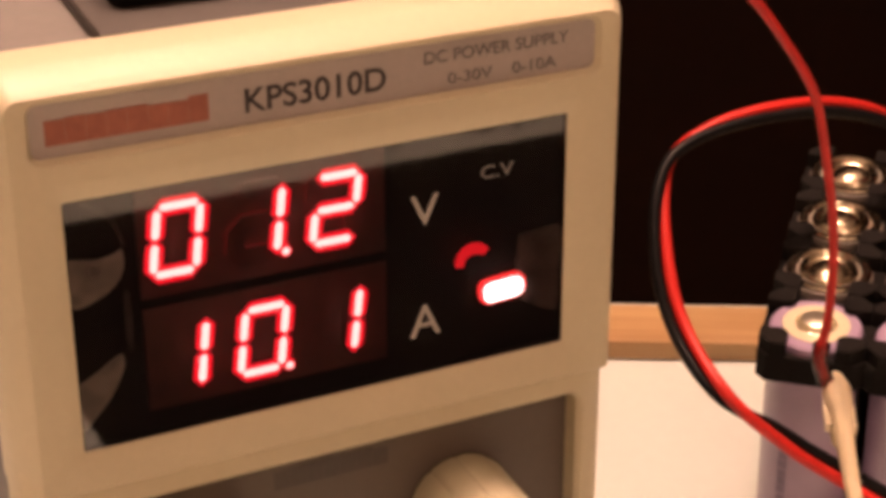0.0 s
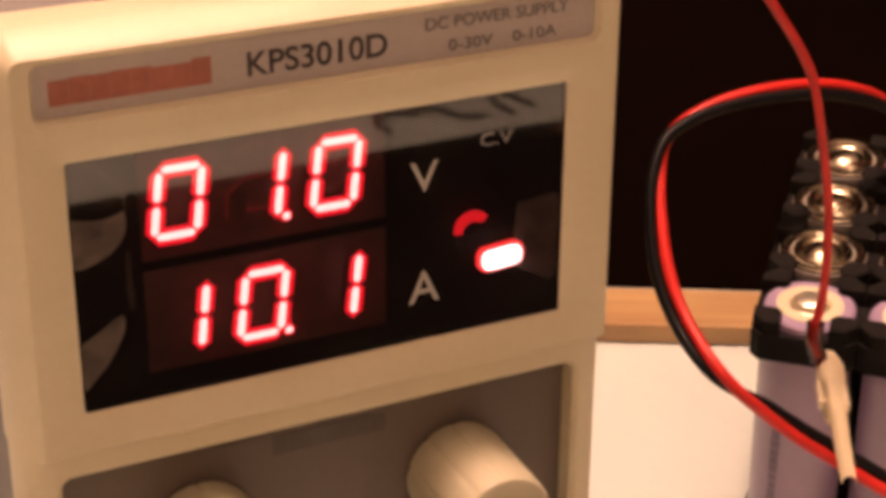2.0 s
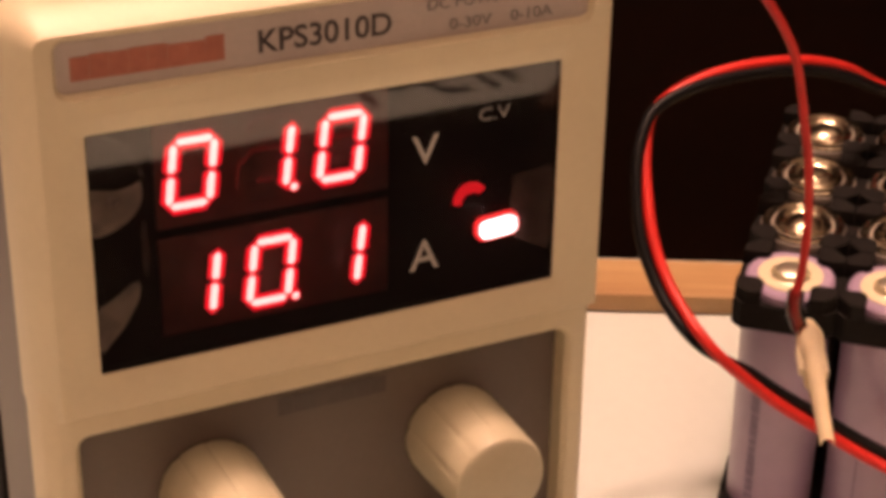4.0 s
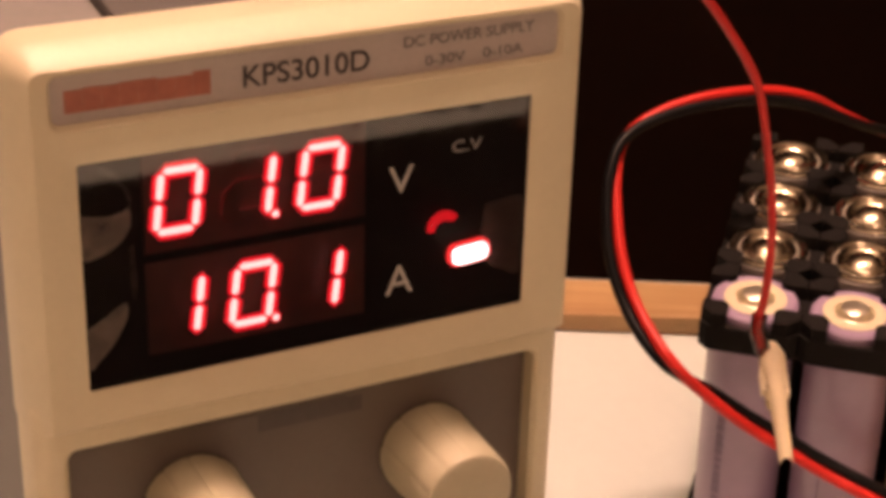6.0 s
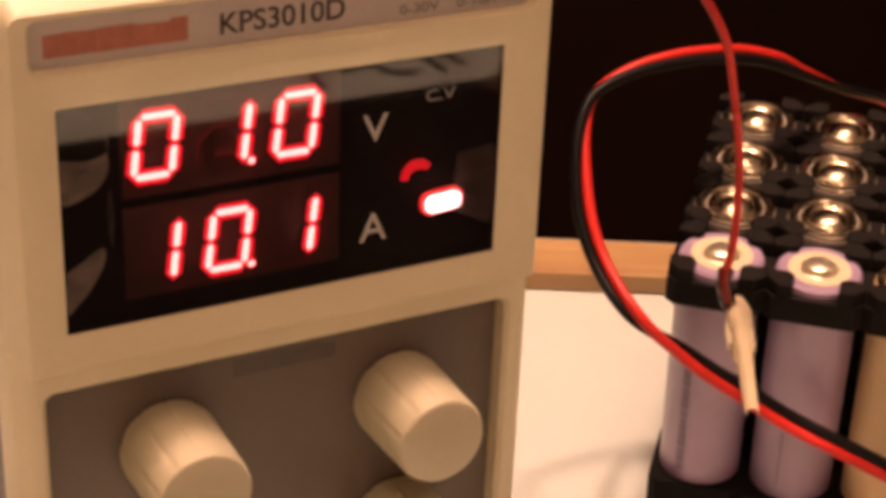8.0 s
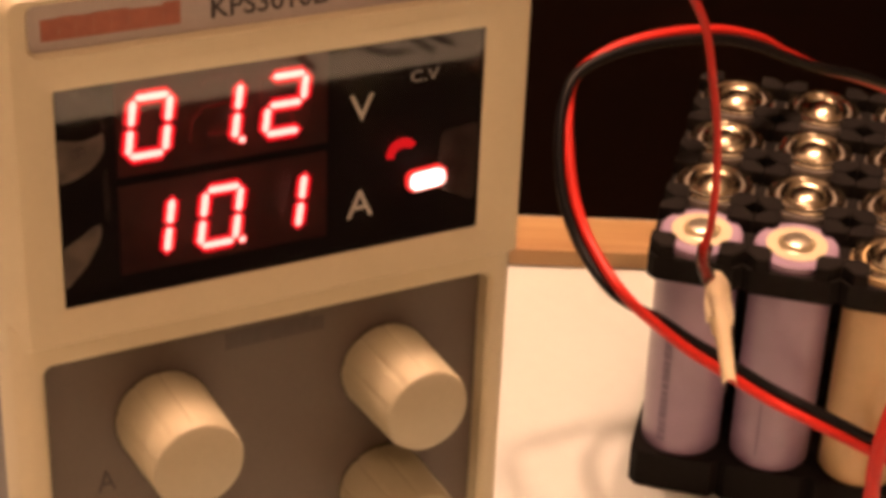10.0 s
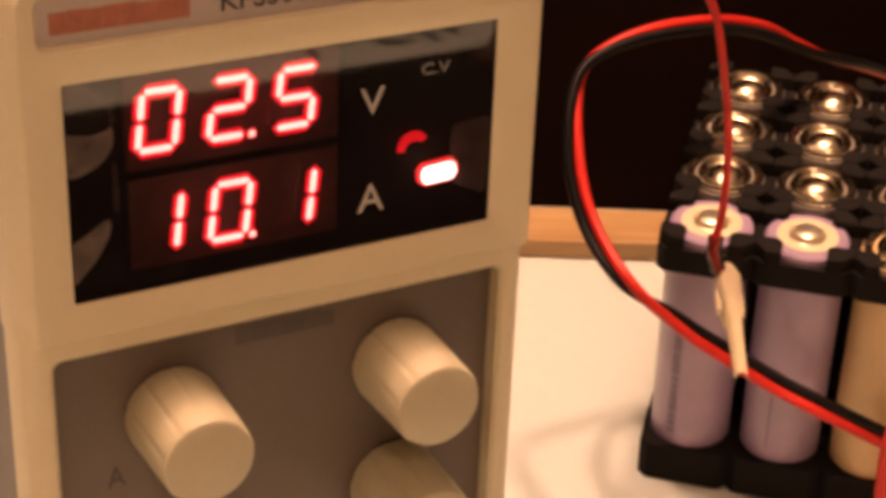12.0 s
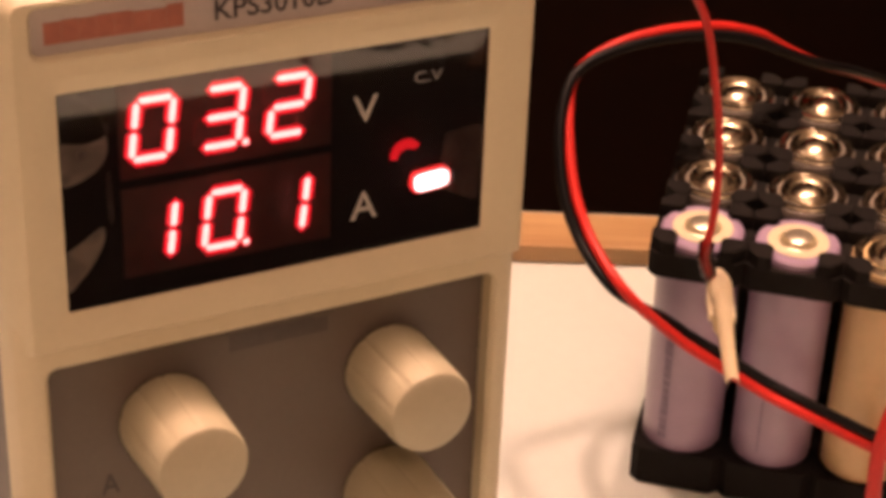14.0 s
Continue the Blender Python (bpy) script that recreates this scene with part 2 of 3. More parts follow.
def loft(bm, loops, close_last=False):
    rows = [[bm.verts.new((u, y, z)) for u, z in pts] for pts, y in loops]
    n = len(rows[0])
    for a, b in zip(rows, rows[1:]):
        for i in range(n):
            j = (i + 1) % n
            bm.faces.new((a[i], a[j], b[j], b[i]))
    if close_last:
        bm.faces.new(rows[-1])
    return rows


def fascia(u0, u1, z0, z1, cells, front, back, R, corners=None, D=None):
    """A moulded front: cells (u0, u1, z0, z1, corner, wall, lip, drop) are openings with a sloping lip; R and D are the height and depth of the outside chamfer, corners round its outline."""
    bm = bmesh.new()
    k = 5
    corners, D = corners or (R,) * 4, D or R
    iu0, iu1 = u0 + R, u1 - R
    cuts = [z0 + R] + [(a[3] + b[2]) / 2 for a, b in zip(cells, cells[1:])] + [z1 - R]
    rim = rounded(iu0, iu1, z0 + R, z1 - R, tuple(max(c - R, 1e-5) for c in corners), k)
    for n, ((a0, a1, b0, b1, r, deep, c, drop), lo, hi) in enumerate(zip(cells, cuts, cuts[1:])):
        outer = []
        at_edge = (n == 0, n == len(cells) - 1, n == len(cells) - 1, n == 0)
        for i, (u, z) in enumerate(rounded(a0 - c, a1 + c, b0 - c, b1 + c, r + c, k)):
            q, t = divmod(i, k + 1)
            cu, cz = ((iu1, lo), (iu1, hi), (iu0, hi), (iu0, lo))[q]
            if at_edge[q]:
                outer.append(rim[i])
            elif t == k // 2 or t == k // 2 + 1:
                outer.append((cu, cz))
            elif (q % 2 == 0) == (t < k / 2):
                outer.append((u, cz))
            else:
                outer.append((cu, z))
        loft(bm, [(outer, front), (rounded(a0 - c, a1 + c, b0 - c, b1 + c, r + c, k), front),
                  (rounded(a0 - c * 0.2, a1 + c * 0.2, b0 - c * 0.2, b1 + c * 0.2, r + c * 0.2, k), front + drop * 0.75),
                  (rounded(a0, a1, b0, b1, r, k), front + drop), (rounded(a0, a1, b0, b1, r, k), front + deep)])
    rows = []
    for i in range(7):
        a = radians(90 * i / 6)
        e = R * (1 - 0.75 * i / 6 - 0.25 * math.sin(a))
        deep = D * (0.75 * i / 6 + 0.25 * (1 - math.cos(a)))
        rows.append((rounded(u0 + e, u1 - e, z0 + e, z1 - e, tuple(max(q - e, 1e-5) for q in corners), k), front + deep))
    rows.append((rounded(u0, u1, z0, z1, corners, k), back))
    loft(bm, rows)
    bmesh.ops.remove_doubles(bm, verts=bm.verts[:], dist=2e-6)
    bmesh.ops.recalc_face_normals(bm, faces=bm.faces[:])
    return bm


def slab(pts, y0, y1):
    """A flat solid from (u, z) points between the depths y0 and y1."""
    bm = bmesh.new()
    a = [bm.verts.new((u, y0, z)) for u, z in pts]
    b = [bm.verts.new((u, y1, z)) for u, z in pts]
    bm.faces.new(a)
    bm.faces.new(b[::-1])
    n = len(pts)
    for i in range(n):
        bm.faces.new((a[i], b[i], b[(i + 1) % n], a[(i + 1) % n]))
    bmesh.ops.recalc_face_normals(bm, faces=bm.faces[:])
    return bm


def lettering(name, text, u0, u1, z0, z1, y, material, parent, spacing=1.0, bold=0.0):
    """Raised writing in the (u, z) plane that faces -y, stretched to fill the rectangle."""
    cu = bpy.data.curves.new(name, "FONT")
    cu.body, cu.extrude, cu.space_character, cu.offset = text, 0.01, spacing, bold
    tmp = bpy.data.objects.new(name, cu)
    scene.collection.objects.link(tmp)
    bpy.context.view_layer.update()
    me = bpy.data.meshes.new_from_object(tmp.evaluated_get(bpy.context.evaluated_depsgraph_get()))
    bpy.data.objects.remove(tmp)
    co = np.empty(len(me.vertices) * 3, dtype=np.float32)
    me.vertices.foreach_get("co", co)
    co = co.reshape(-1, 3)
    lo, hi = co.min(0), co.max(0)
    q = (co - lo) / np.maximum(hi - lo, 1e-9)
    out = np.stack([u0 + q[:, 0] * (u1 - u0), y - 0.00012 * q[:, 2], z0 + q[:, 1] * (z1 - z0)], 1).astype(np.float32)
    me.vertices.foreach_set("co", out.ravel())
    me.update()
    me.materials.clear()
    me.materials.append(material)
    ob = new(name, me)
    ob.parent = parent
    return ob


def bars(name, u0, u1, z0, z1, n, y, material, parent, seed=1, fill=0.74):
    """Unreadable writing: one row of plain bars."""
    rnd = random.Random(seed)
    w = (u1 - u0) / n
    for i in range(n):
        h = (z1 - z0) * rnd.uniform(0.86, 1.0)
        part(name, box(u0 + i * w, u0 + (i + fill) * w, y - 0.00006, y + 0.0003, z0, z0 + h), material, parent, smooth=False)


# ---- the room ----
def room():
    f = box(-2.2, 2.2, -2.2, 1.3, -0.80, -0.75)
    tagged(part("floor", f, FLOOR), "dark wooden floor boards of a dim room", "floor", kind="structure")
    # Out of view; added to throw lamp light back down.
    tagged(part("ceiling", box(-2.2, 2.2, -2.2, 1.3, 1.68, 1.74), CEILING), "unseen white ceiling that bounces the lamp light", "ceiling", kind="structure")
    for n, b, m in (("wall_north", (-2.2, 2.2, 1.2, 1.3), WALL_NIGHT), ("wall_south", (-2.2, 2.2, -2.3, -2.2), WALL_BOUNCE),
                    ("wall_west", (-2.3, -2.2, -2.3, 1.3), WALL_BOUNCE), ("wall_east", (2.2, 2.3, -2.3, 1.3), WALL_NIGHT)):
        tagged(part(n, box(*b, -0.75, 1.68), m), "wall whose near-black colour stands for night darkness" if m is WALL_NIGHT else "unseen warm wall added to bounce light", "wall", kind="structure")


# Fixture made up for each unseen light, the front fill included.
def ceiling_lamp(x, y, z):
    th = empty("ceiling_lamp", pose(x, y, 1.68), "unseen small round ceiling lamp with a bare bulb socket", "lamp", "ceiling lamps")
    part("canopy", lathe([(0, 0), (0.05, 0), (0.05, -0.012), (0.012, -0.02), (0, -0.02)]), CREAM, th)
    low = z - 1.68 + 0.058
    part("socket", lathe([(0.006, -0.018), (0.006, low + 0.004), (0.018, low), (0.018, low - 0.018), (0.012, low - 0.020), (0, low - 0.020)]), CREAM, th)


# ---- the desk ----
YAW = -25.0
DM = pose(0.1775, 0.1609, 0, 0, 0, YAW)


def desk():
    th = empty("desk", DM @ pose(0, 0, -0.75), "white laminate desk with a beech edge rail along its back", "desk")
    up = pose(0, 0, 0.75)
    part("tabletop", box(-0.95, 0.75, -0.72, 0.030, -0.025, 0.0, 0.0015), DESK, th, m=up)
    part("back_rail", box(-0.95, 0.75, 0.0, 0.019, 0.0002, 0.0058, 0.0008), WOOD, th, "beech rail", m=up)
    for x in (-0.88, 0.68):
        for y in (-0.66, -0.04):
            part("leg", box(x - 0.025, x + 0.025, y - 0.025, y + 0.025, -0.75, -0.025, 0.002), BLACK, th, m=up)


# Out of view; stands in for the dark area mirrored in the display pane.
def reflected_dark_mat():
    bm = bmesh.new()
    edge = rounded(0.06, 0.42, -0.414, -0.19, 0.02)
    rings = [[bm.verts.new((x, y, z)) for x, y in edge] for z in (0.0002, 0.0024)]
    bm.faces.new(rings[0][::-1])
    bm.faces.new(rings[1])
    for k in range(len(edge)):
        n = (k + 1) % len(edge)
        bm.faces.new((rings[0][k], rings[0][n], rings[1][n], rings[1][k]))
    tagged(part("reflected_dark_mat", bm, BLACK), "thin unseen black sheet added to darken the display's reflection", "mat")


# Unseen brown slab, added only to be mirrored as the pane's brown patch.
def wallet():
    th = empty("wallet", pose(0.352, -0.388, 0.0024, 0, 0, 44), "flat unseen brown slab added for a brown patch in the display's reflection", "wallet")
    part("cover", box(-0.055, 0.055, -0.045, 0.045, 0.0, 0.0045, 0.0018, 3), REFLECTED_BROWN, th)
    part("top_plate", box(-0.052, 0.052, -0.042, 0.042, 0.0044, 0.0052, 0.0003), REFLECTED_BROWN, th)


# Unseen curled bit, added for the small dark marks mirrored at the display's top.
def offcut(place, points):
    th = empty("wire_offcut", pose(*place), "short unseen dark grey curl added for dark marks in the display's reflection", "wire offcut", "wire offcuts")
    path = spline([(x, y, 0.0013 + z) for x, y, z in points], 6)
    part("curl", tube(path, 0.0012), GREY_DARK, th)
    part("bare_end", tube([path[-1], path[-1] + (path[-1] - path[-2]).normalized() * 0.003], 0.0007), NICKEL, th, "thin metal tip")


# ---- the power supply ----
LEAN = 4.19
WZ = 0.1096                                  # height of the display's lower edge in the case's own space
PSU = pose(0, -0.0091, 0.0155, -LEAN)


def segment_mesh(length, w=0.0023):
    """A hexagonal light bar along x; its face to -y glows, with a deep red margin for its halo, its back is dark."""
    bm = bmesh.new()

    def loop(f, y):
        h, L = w / 2 * f, length / 2 - w / 2 * (1 - f)
        return [bm.verts.new((x, y, z)) for x, z in ((-L, 0), (-L + h * 0.9, -h), (L - h * 0.9, -h), (L, 0), (L - h * 0.9, h), (-L + h * 0.9, h))]
    a, b, c = loop(0.42, -0.00022), loop(1.0, -0.0002), loop(1.0, 0.0002)
    bm.faces.new(a).material_index = 0
    for i in range(6):
        j = (i + 1) % 6
        bm.faces.new((b[i], b[j], a[j], a[i])).material_index = 1
        bm.faces.new((c[i], c[j], b[j], b[i])).material_index = 2
    bm.faces.new(c[::-1]).material_index = 2
    bmesh.ops.recalc_face_normals(bm, faces=bm.faces[:])
    return mesh_of(bm, "segment", LIT_CORE, LIT_HALO, MODULE, smooth=False)


DIGITS = {"0": "abcdef", "1": "bc", "2": "abged", "3": "abgcd", "5": "afgcd", "6": "afgedc", "8": "abcdefg"}
SLANT = math.tan(radians(7.0))
SEG_Y = 0.0021
FLIPS = []                                   # (segment, its lit pose, is lit at each change)


def digit(cu, cv, states, display, hm, vm):
    """Seven bars round (cu, cv); states: [(seconds, figure)], the first at 0."""
    hw, hh = 0.00262, 0.0042
    places = {"a": (0, hh, 0), "g": (0, 0, 0), "d": (0, -hh, 0), "f": (-hw, hh / 2, 1), "b": (hw, hh / 2, 1), "e": (-hw, -hh / 2, 1), "c": (hw, -hh / 2, 1)}
    for key, (du, dv, upright) in places.items():
        ever = [key in DIGITS[f] for _, f in states]
        if not any(ever):
            continue
        m = pose(cu + du + dv * SLANT, SEG_Y, WZ + cv + dv) @ pose(0, 0, 0, 0, -(90 - 7.0) if upright else 0, 0)
        ob = new("segment", vm if upright else hm)
        ob.parent = display
        ob.matrix_basis = m
        if not all(ever):
            FLIPS.append((ob, m, [(t, on) for (t, _), on in zip(states, ever)]))


def knob(parent, u, v):
    th = part("knob", lathe([(0, 0.0), (0.0060, 0), (0.0072, 0.0003), (0.00735, 0.001), (0.0072, 0.006), (0.0069, 0.0145), (0.0066, 0.0152), (0.0060, 0.0155), (0, 0.01545)], 96,
                          lambda a, k: 1 - (0.035 if 2 <= k <= 5 and (math.degrees(a) + 8) % 36 < 3.8 else 0)), KNOB, parent, "cream ribbed knob",
              m=pose(u, 0.0042, WZ + v) @ pose(0, 0, 0, 90) @ pose(0, 0, 0, 0, 0, 25))
    return th


def power_supply():
    th = empty("bench_power_supply", PSU, "cream and grey bench power supply with a glowing red display", "power supply")
    U0, U1 = -0.0080, 0.0733
    part("case", box(U0 + 0.001, U1 - 0.0021, 0.008, 0.205, 0.0, 0.1545, 0.0015), STEEL, th, "grey painted steel case")
    bezel = part("display_bezel", fascia(U0, U1, WZ - 0.0075, 0.1570,
                 [(0.0, 0.0641, WZ, WZ + 0.0320, 0.0004, 0.0011, 0.0023, 0.0007), (-0.0027, 0.0678, WZ + 0.0374, WZ + 0.0437, 0.0011, 0.0013, 0.0006, 0.0010)], 0.0, 0.0095, 0.0026, (0.0026, 0.0046, 0.0042, 0.0026), 0.0046), CREAM, th)
    ctrl = part("control_bezel", fascia(U0 + 0.0003, U1 - 0.0019, 0.0, WZ - 0.0012, [(-0.0034, 0.0671, 0.007, WZ - 0.0088, 0.0015, 0.0034, 0.0007, 0.0007)], 0.0008, 0.0095, 0.0020), CREAM, th)
    panel = part("control_panel", box(-0.0040, 0.0677, 0.0042, 0.0070, 0.0062, WZ - 0.0080), GREY, th, "grey control panel")
    strip = part("label_strip", box(-0.0032, 0.0683, 0.0010, 0.0030, WZ + 0.0370, WZ + 0.0441), LABEL, th, "silver grey name strip")
    y = 0.0010
    bars("brand_mark", -0.0010, 0.0178, WZ + 0.0388, WZ + 0.0421, 8, y, RED_INK, strip, 3, 0.985)
    lettering("model_lettering", "KPS3010D", 0.0221, 0.0396, WZ + 0.0389, WZ + 0.0418, y, INK, strip, 1.0, 0.012)
    lettering("title_lettering", "DC POWER SUPPLY", 0.0446, 0.0640, WZ + 0.0412, WZ + 0.0427, y, FAINT_INK, strip)
    lettering("rating_lettering", "0-30V    0-10A", 0.0477, 0.0624, WZ + 0.0383, WZ + 0.0397, y, FAINT_INK, strip)

    display = part("display", box(-0.0006, 0.0647, 0.0030, 0.0045, WZ - 0.0006, WZ + 0.0326), BACKING, th, "black numeric display")
    bm = bmesh.new()
    loft(bm, [(rounded(-0.0005, 0.0646, WZ - 0.0005, WZ + 0.0325, 0.0004), 0.00112), (rounded(-0.0005, 0.0646, WZ - 0.0005, WZ + 0.0325, 0.0004), 0.0032)])
    part("display_housing", bm, BACKING, th)
    bm = box(0.0001, 0.0640, 0.0008, 0.0010, WZ + 0.0001, WZ + 0.0319)
    for f in bm.faces:
        f.material_index = 1 if f.calc_center_median().y > 0.00095 else 0
    pane = part("display_pane", bm, (PANE, PANE_BACK), th, "glossy smoked window", smooth=False)
    pane.visible_shadow = False
    lettering("volt_letter", "V", 0.0425, 0.0463, WZ + 0.0206, WZ + 0.0246, 0.00079, WHITE_INK, pane)
    lettering("ampere_letter", "A", 0.0423, 0.0465, WZ + 0.0054, WZ + 0.0097, 0.00079, WHITE_INK, pane)
    lettering("mode_lettering", "C.V", 0.0521, 0.0566, WZ + 0.0252, WZ + 0.0269, 0.00079, DIM_INK, pane)

    def film(name, outline, material, label):
        """A cloudy patch of the film behind the window; the outline is a closed smooth curve in millimetres."""
        ring = [(p.x, p.y) for p in spline([(a, b, 0) for a, b in outline + outline[:1]], 5)[:-1]]
        ob = part(name, slab([(a / 1000, WZ + b / 1000) for a, b in ring], 0.00106, 0.00110), material, pane, label, smooth=False)
        ob.visible_shadow = False
    film("film_bubble", [(0.3, 24.9), (3.5, 24.3), (5.7, 24.7), (6.5, 25.0), (6.6, 22.7), (5.5, 20.7), (3.2, 19.2), (0.3, 18.7), (0.2, 21.8)], HAZE, "pale air pocket under the film")
    film("film_bubble", [(0.3, 8.9), (2.8, 10.3), (4.6, 11.5), (5.6, 11.7), (5.6, 9.7), (3.8, 6.3), (1.6, 3.9), (0.4, 2.9), (0.2, 6.0)], HAZE, "pale air pocket under the film")
    film("film_crease", [(6.3, 19.6), (6.9, 19.6), (7.1, 16.0), (7.0, 12.4), (6.4, 12.4), (6.2, 16.0)], THIN_HAZE, "faint crease in the film")
    film("film_crease", [(0.4, 31.4), (2.4, 30.9), (4.4, 29.5), (5.9, 27.4), (6.6, 25.4), (6.9, 25.6), (6.3, 27.8), (4.8, 30.0), (2.8, 31.5)], THIN_HAZE, "faint crease in the film")
    film("film_haze", [(57.6, 16.4), (60.5, 16.7), (63.7, 16.5), (63.6, 10.5), (63.4, 5.0), (60.5, 6.0), (57.4, 8.0), (57.2, 12.0)], THIN_HAZE, "faint haze in the film")

    for v0, v1 in ((0.0172, 0.0316), (0.0024, 0.0158)):
        part("digit_module", box(0.0088, 0.0400, 0.0026, 0.0034, WZ + v0, WZ + v1, 0.0002), MODULE, display, "dark red-brown face of a digit module")

    hm, vm = segment_mesh(0.0062), segment_mesh(0.0051)
    digit(0.0133, 0.0246, [(0, "0")], display, hm, vm)
    digit(0.0234, 0.0246, [(0, "1"), (11.75, "2"), (12.25, "3"), (12.75, "2"), (13.75, "3")], display, hm, vm)
    digit(0.0332, 0.0246, [(0, "2"), (0.3, "0"), (9.3, "2"), (11.25, "5"), (12.25, "6"), (12.75, "8"), (13.75, "2")], display, hm, vm)
    digit(0.0131, 0.0092, [(0, "1")], display, hm, vm)
    digit(0.0233, 0.0092, [(0, "0")], display, hm, vm)
    digit(0.0330, 0.0092, [(0, "1")], display, hm, vm)
    for u, v in ((0.0266, 0.0203), (0.0265, 0.0049)):
        d = lathe([(0, 0.0003), (0.0005, 0.0003), (0.0008, 0.0002), (0.0008, -0.0002), (0, -0.0002)], 16)
        for f in d.faces:
            r = max(math.hypot(w.co.x, w.co.y) for w in f.verts)
            f.material_index = 0 if r < 0.0006 else 1
        part("decimal_point", d, (LIT_CORE, LIT_HALO), display, m=pose(u, SEG_Y, WZ + v) @ pose(0, 0, 0, 90))

    led = slab(rounded(-0.0033, 0.0033, -0.0017, 0.0017, 0.0013), -0.0004, 0.0004)
    part("indicator_halo", led, LIT_LED_HALO, display, m=pose(0.0560, SEG_Y + 0.0002, WZ + 0.0089, 0, -4))
    led = slab(rounded(-0.0028, 0.0028, -0.0013, 0.0013, 0.0010), -0.0006, 0.0004)
    part("indicator_lamp", led, LIT_LED, display, "bright red indicator lamp", m=pose(0.0560, SEG_Y, WZ + 0.0089, 0, -4))
    # Red glint beside the indicator, built as a glowing arc; no lamp of its own.
    pts = [(0.0026 * math.cos(radians(a)), 0.0026 * math.sin(radians(a))) for a in range(40, 196, 12)] + [(0.00155 * math.cos(radians(a)), 0.00125 * math.sin(radians(a))) for a in range(190, 34, -12)]
    part("glint_arc", slab(pts, -0.0003, 0.0003), ARC_GLINT, display, "dim red glint by the indicator lamp, built as a glowing arc", m=pose(0.0519, SEG_Y, WZ + 0.0134))

    bars("scale_writing", 0.0245, 0.0405, WZ - 0.0141, WZ - 0.0112, 7, 0.0042, PANEL_INK, panel, 5, 0.985)
    lettering("corner_letter", "A", 0.0042, 0.0070, WZ - 0.0335, WZ - 0.0300, 0.0042, INK, panel)
    for u, v in ((0.0144, -0.0224), (0.0506, -0.0228), (0.0506, -0.0450)):
        knob(th, u, v)
    for k in range(7):
        part("vent_slot", box(U0 + 0.0004, U0 + 0.0016, 0.030 + 0.011 * k, 0.036 + 0.011 * k, 0.050, 0.105, 0.0003), BLACK, th)
    for u in (0.004, 0.058):
        part("front_foot", box(u - 0.005, u + 0.005, 0.012, 0.022, -0.0165, 0.0, 0.001), BLACK, th)
    for u in (0.004, 0.058):
        part("rear_foot", box(u - 0.005, u + 0.005, 0.190, 0.200, -0.0016, 0.0, 0.0004), BLACK, th)


def box_on_top():
    m = PSU @ pose(0.0088, 0.0115, 0.1545, 0, 0, -3)
    th = empty("plastic_box", m, "black plastic box on a grey base lying on the power supply", "box")
    part("base", box(0.0, 0.060, 0.0, 0.055, 0.0, 0.0022, 0.0006), GREY_DARK, th, "dark grey base", m=pose(0, 0, 0))
    part("body", box(0.0035, 0.056, 0.0075, 0.050, 0.0022, 0.0140, 0.0015), BLACK, th)


# ---- the battery pack ----
PITCH = 0.0206
TX, TY = 0.0466, 0.0633                      # slopes of the pack along its rows and columns
CELL_TOP = 0.0655


def pack_pose():
    a, b = Vector((math.cos(-0.7462), math.sin(-0.7462), 0)), Vector((-math.sin(-0.7462), math.cos(-0.7462), 0))
    ex, ey = (a + Vector((0, 0, TX))).normalized(), (b + Vector((0, 0, TY))).normalized()
    ez = ex.cross(ey).normalized()
    ey = ez.cross(ex)
    m = Matrix((ex, ey, ez)).transposed().to_4x4()
    top = Vector((0.1626, 0.0668, 0.0675))
    return Matrix.Translation(top - m.to_3x3() @ Vector((0, 0, CELL_TOP + 0.0012))) @ m


PACK = pack_pose()


def ring_mesh(height):
    """One square tile of a spacer with its round hole."""
    bm = bmesh.new()
    h, n, R = PITCH / 2, 32, 0.0094
    rings = []
    for z in (0.0, height):
        inner, outer = [], []
        for k in range(n):
            a = 2 * math.pi * (k + 0.5) / n
            c, s = math.cos(a), math.sin(a)
            q = h / max(abs(c), abs(s))
            inner.append(bm.verts.new((R * c, R * s, z)))
            outer.append(bm.verts.new((q * c, q * s, z)))
        rings.append((inner, outer))
    (a0, b0), (a1, b1) = rings
    for k in range(n):
        l = (k + 1) % n
        bm.faces.new((a0[k], a1[k], a1[l], a0[l]))
        bm.faces.new((b0[k], b0[l], b1[l], b1[k]))
        bm.faces.new((a1[k], b1[k], b1[l], a1[l]))
        bm.faces.new((a0[k], a0[l], b0[l], b0[k]))
    bmesh.ops.recalc_face_normals(bm, faces=bm.faces[:])
    return mesh_of(bm, "ring", BLACK)


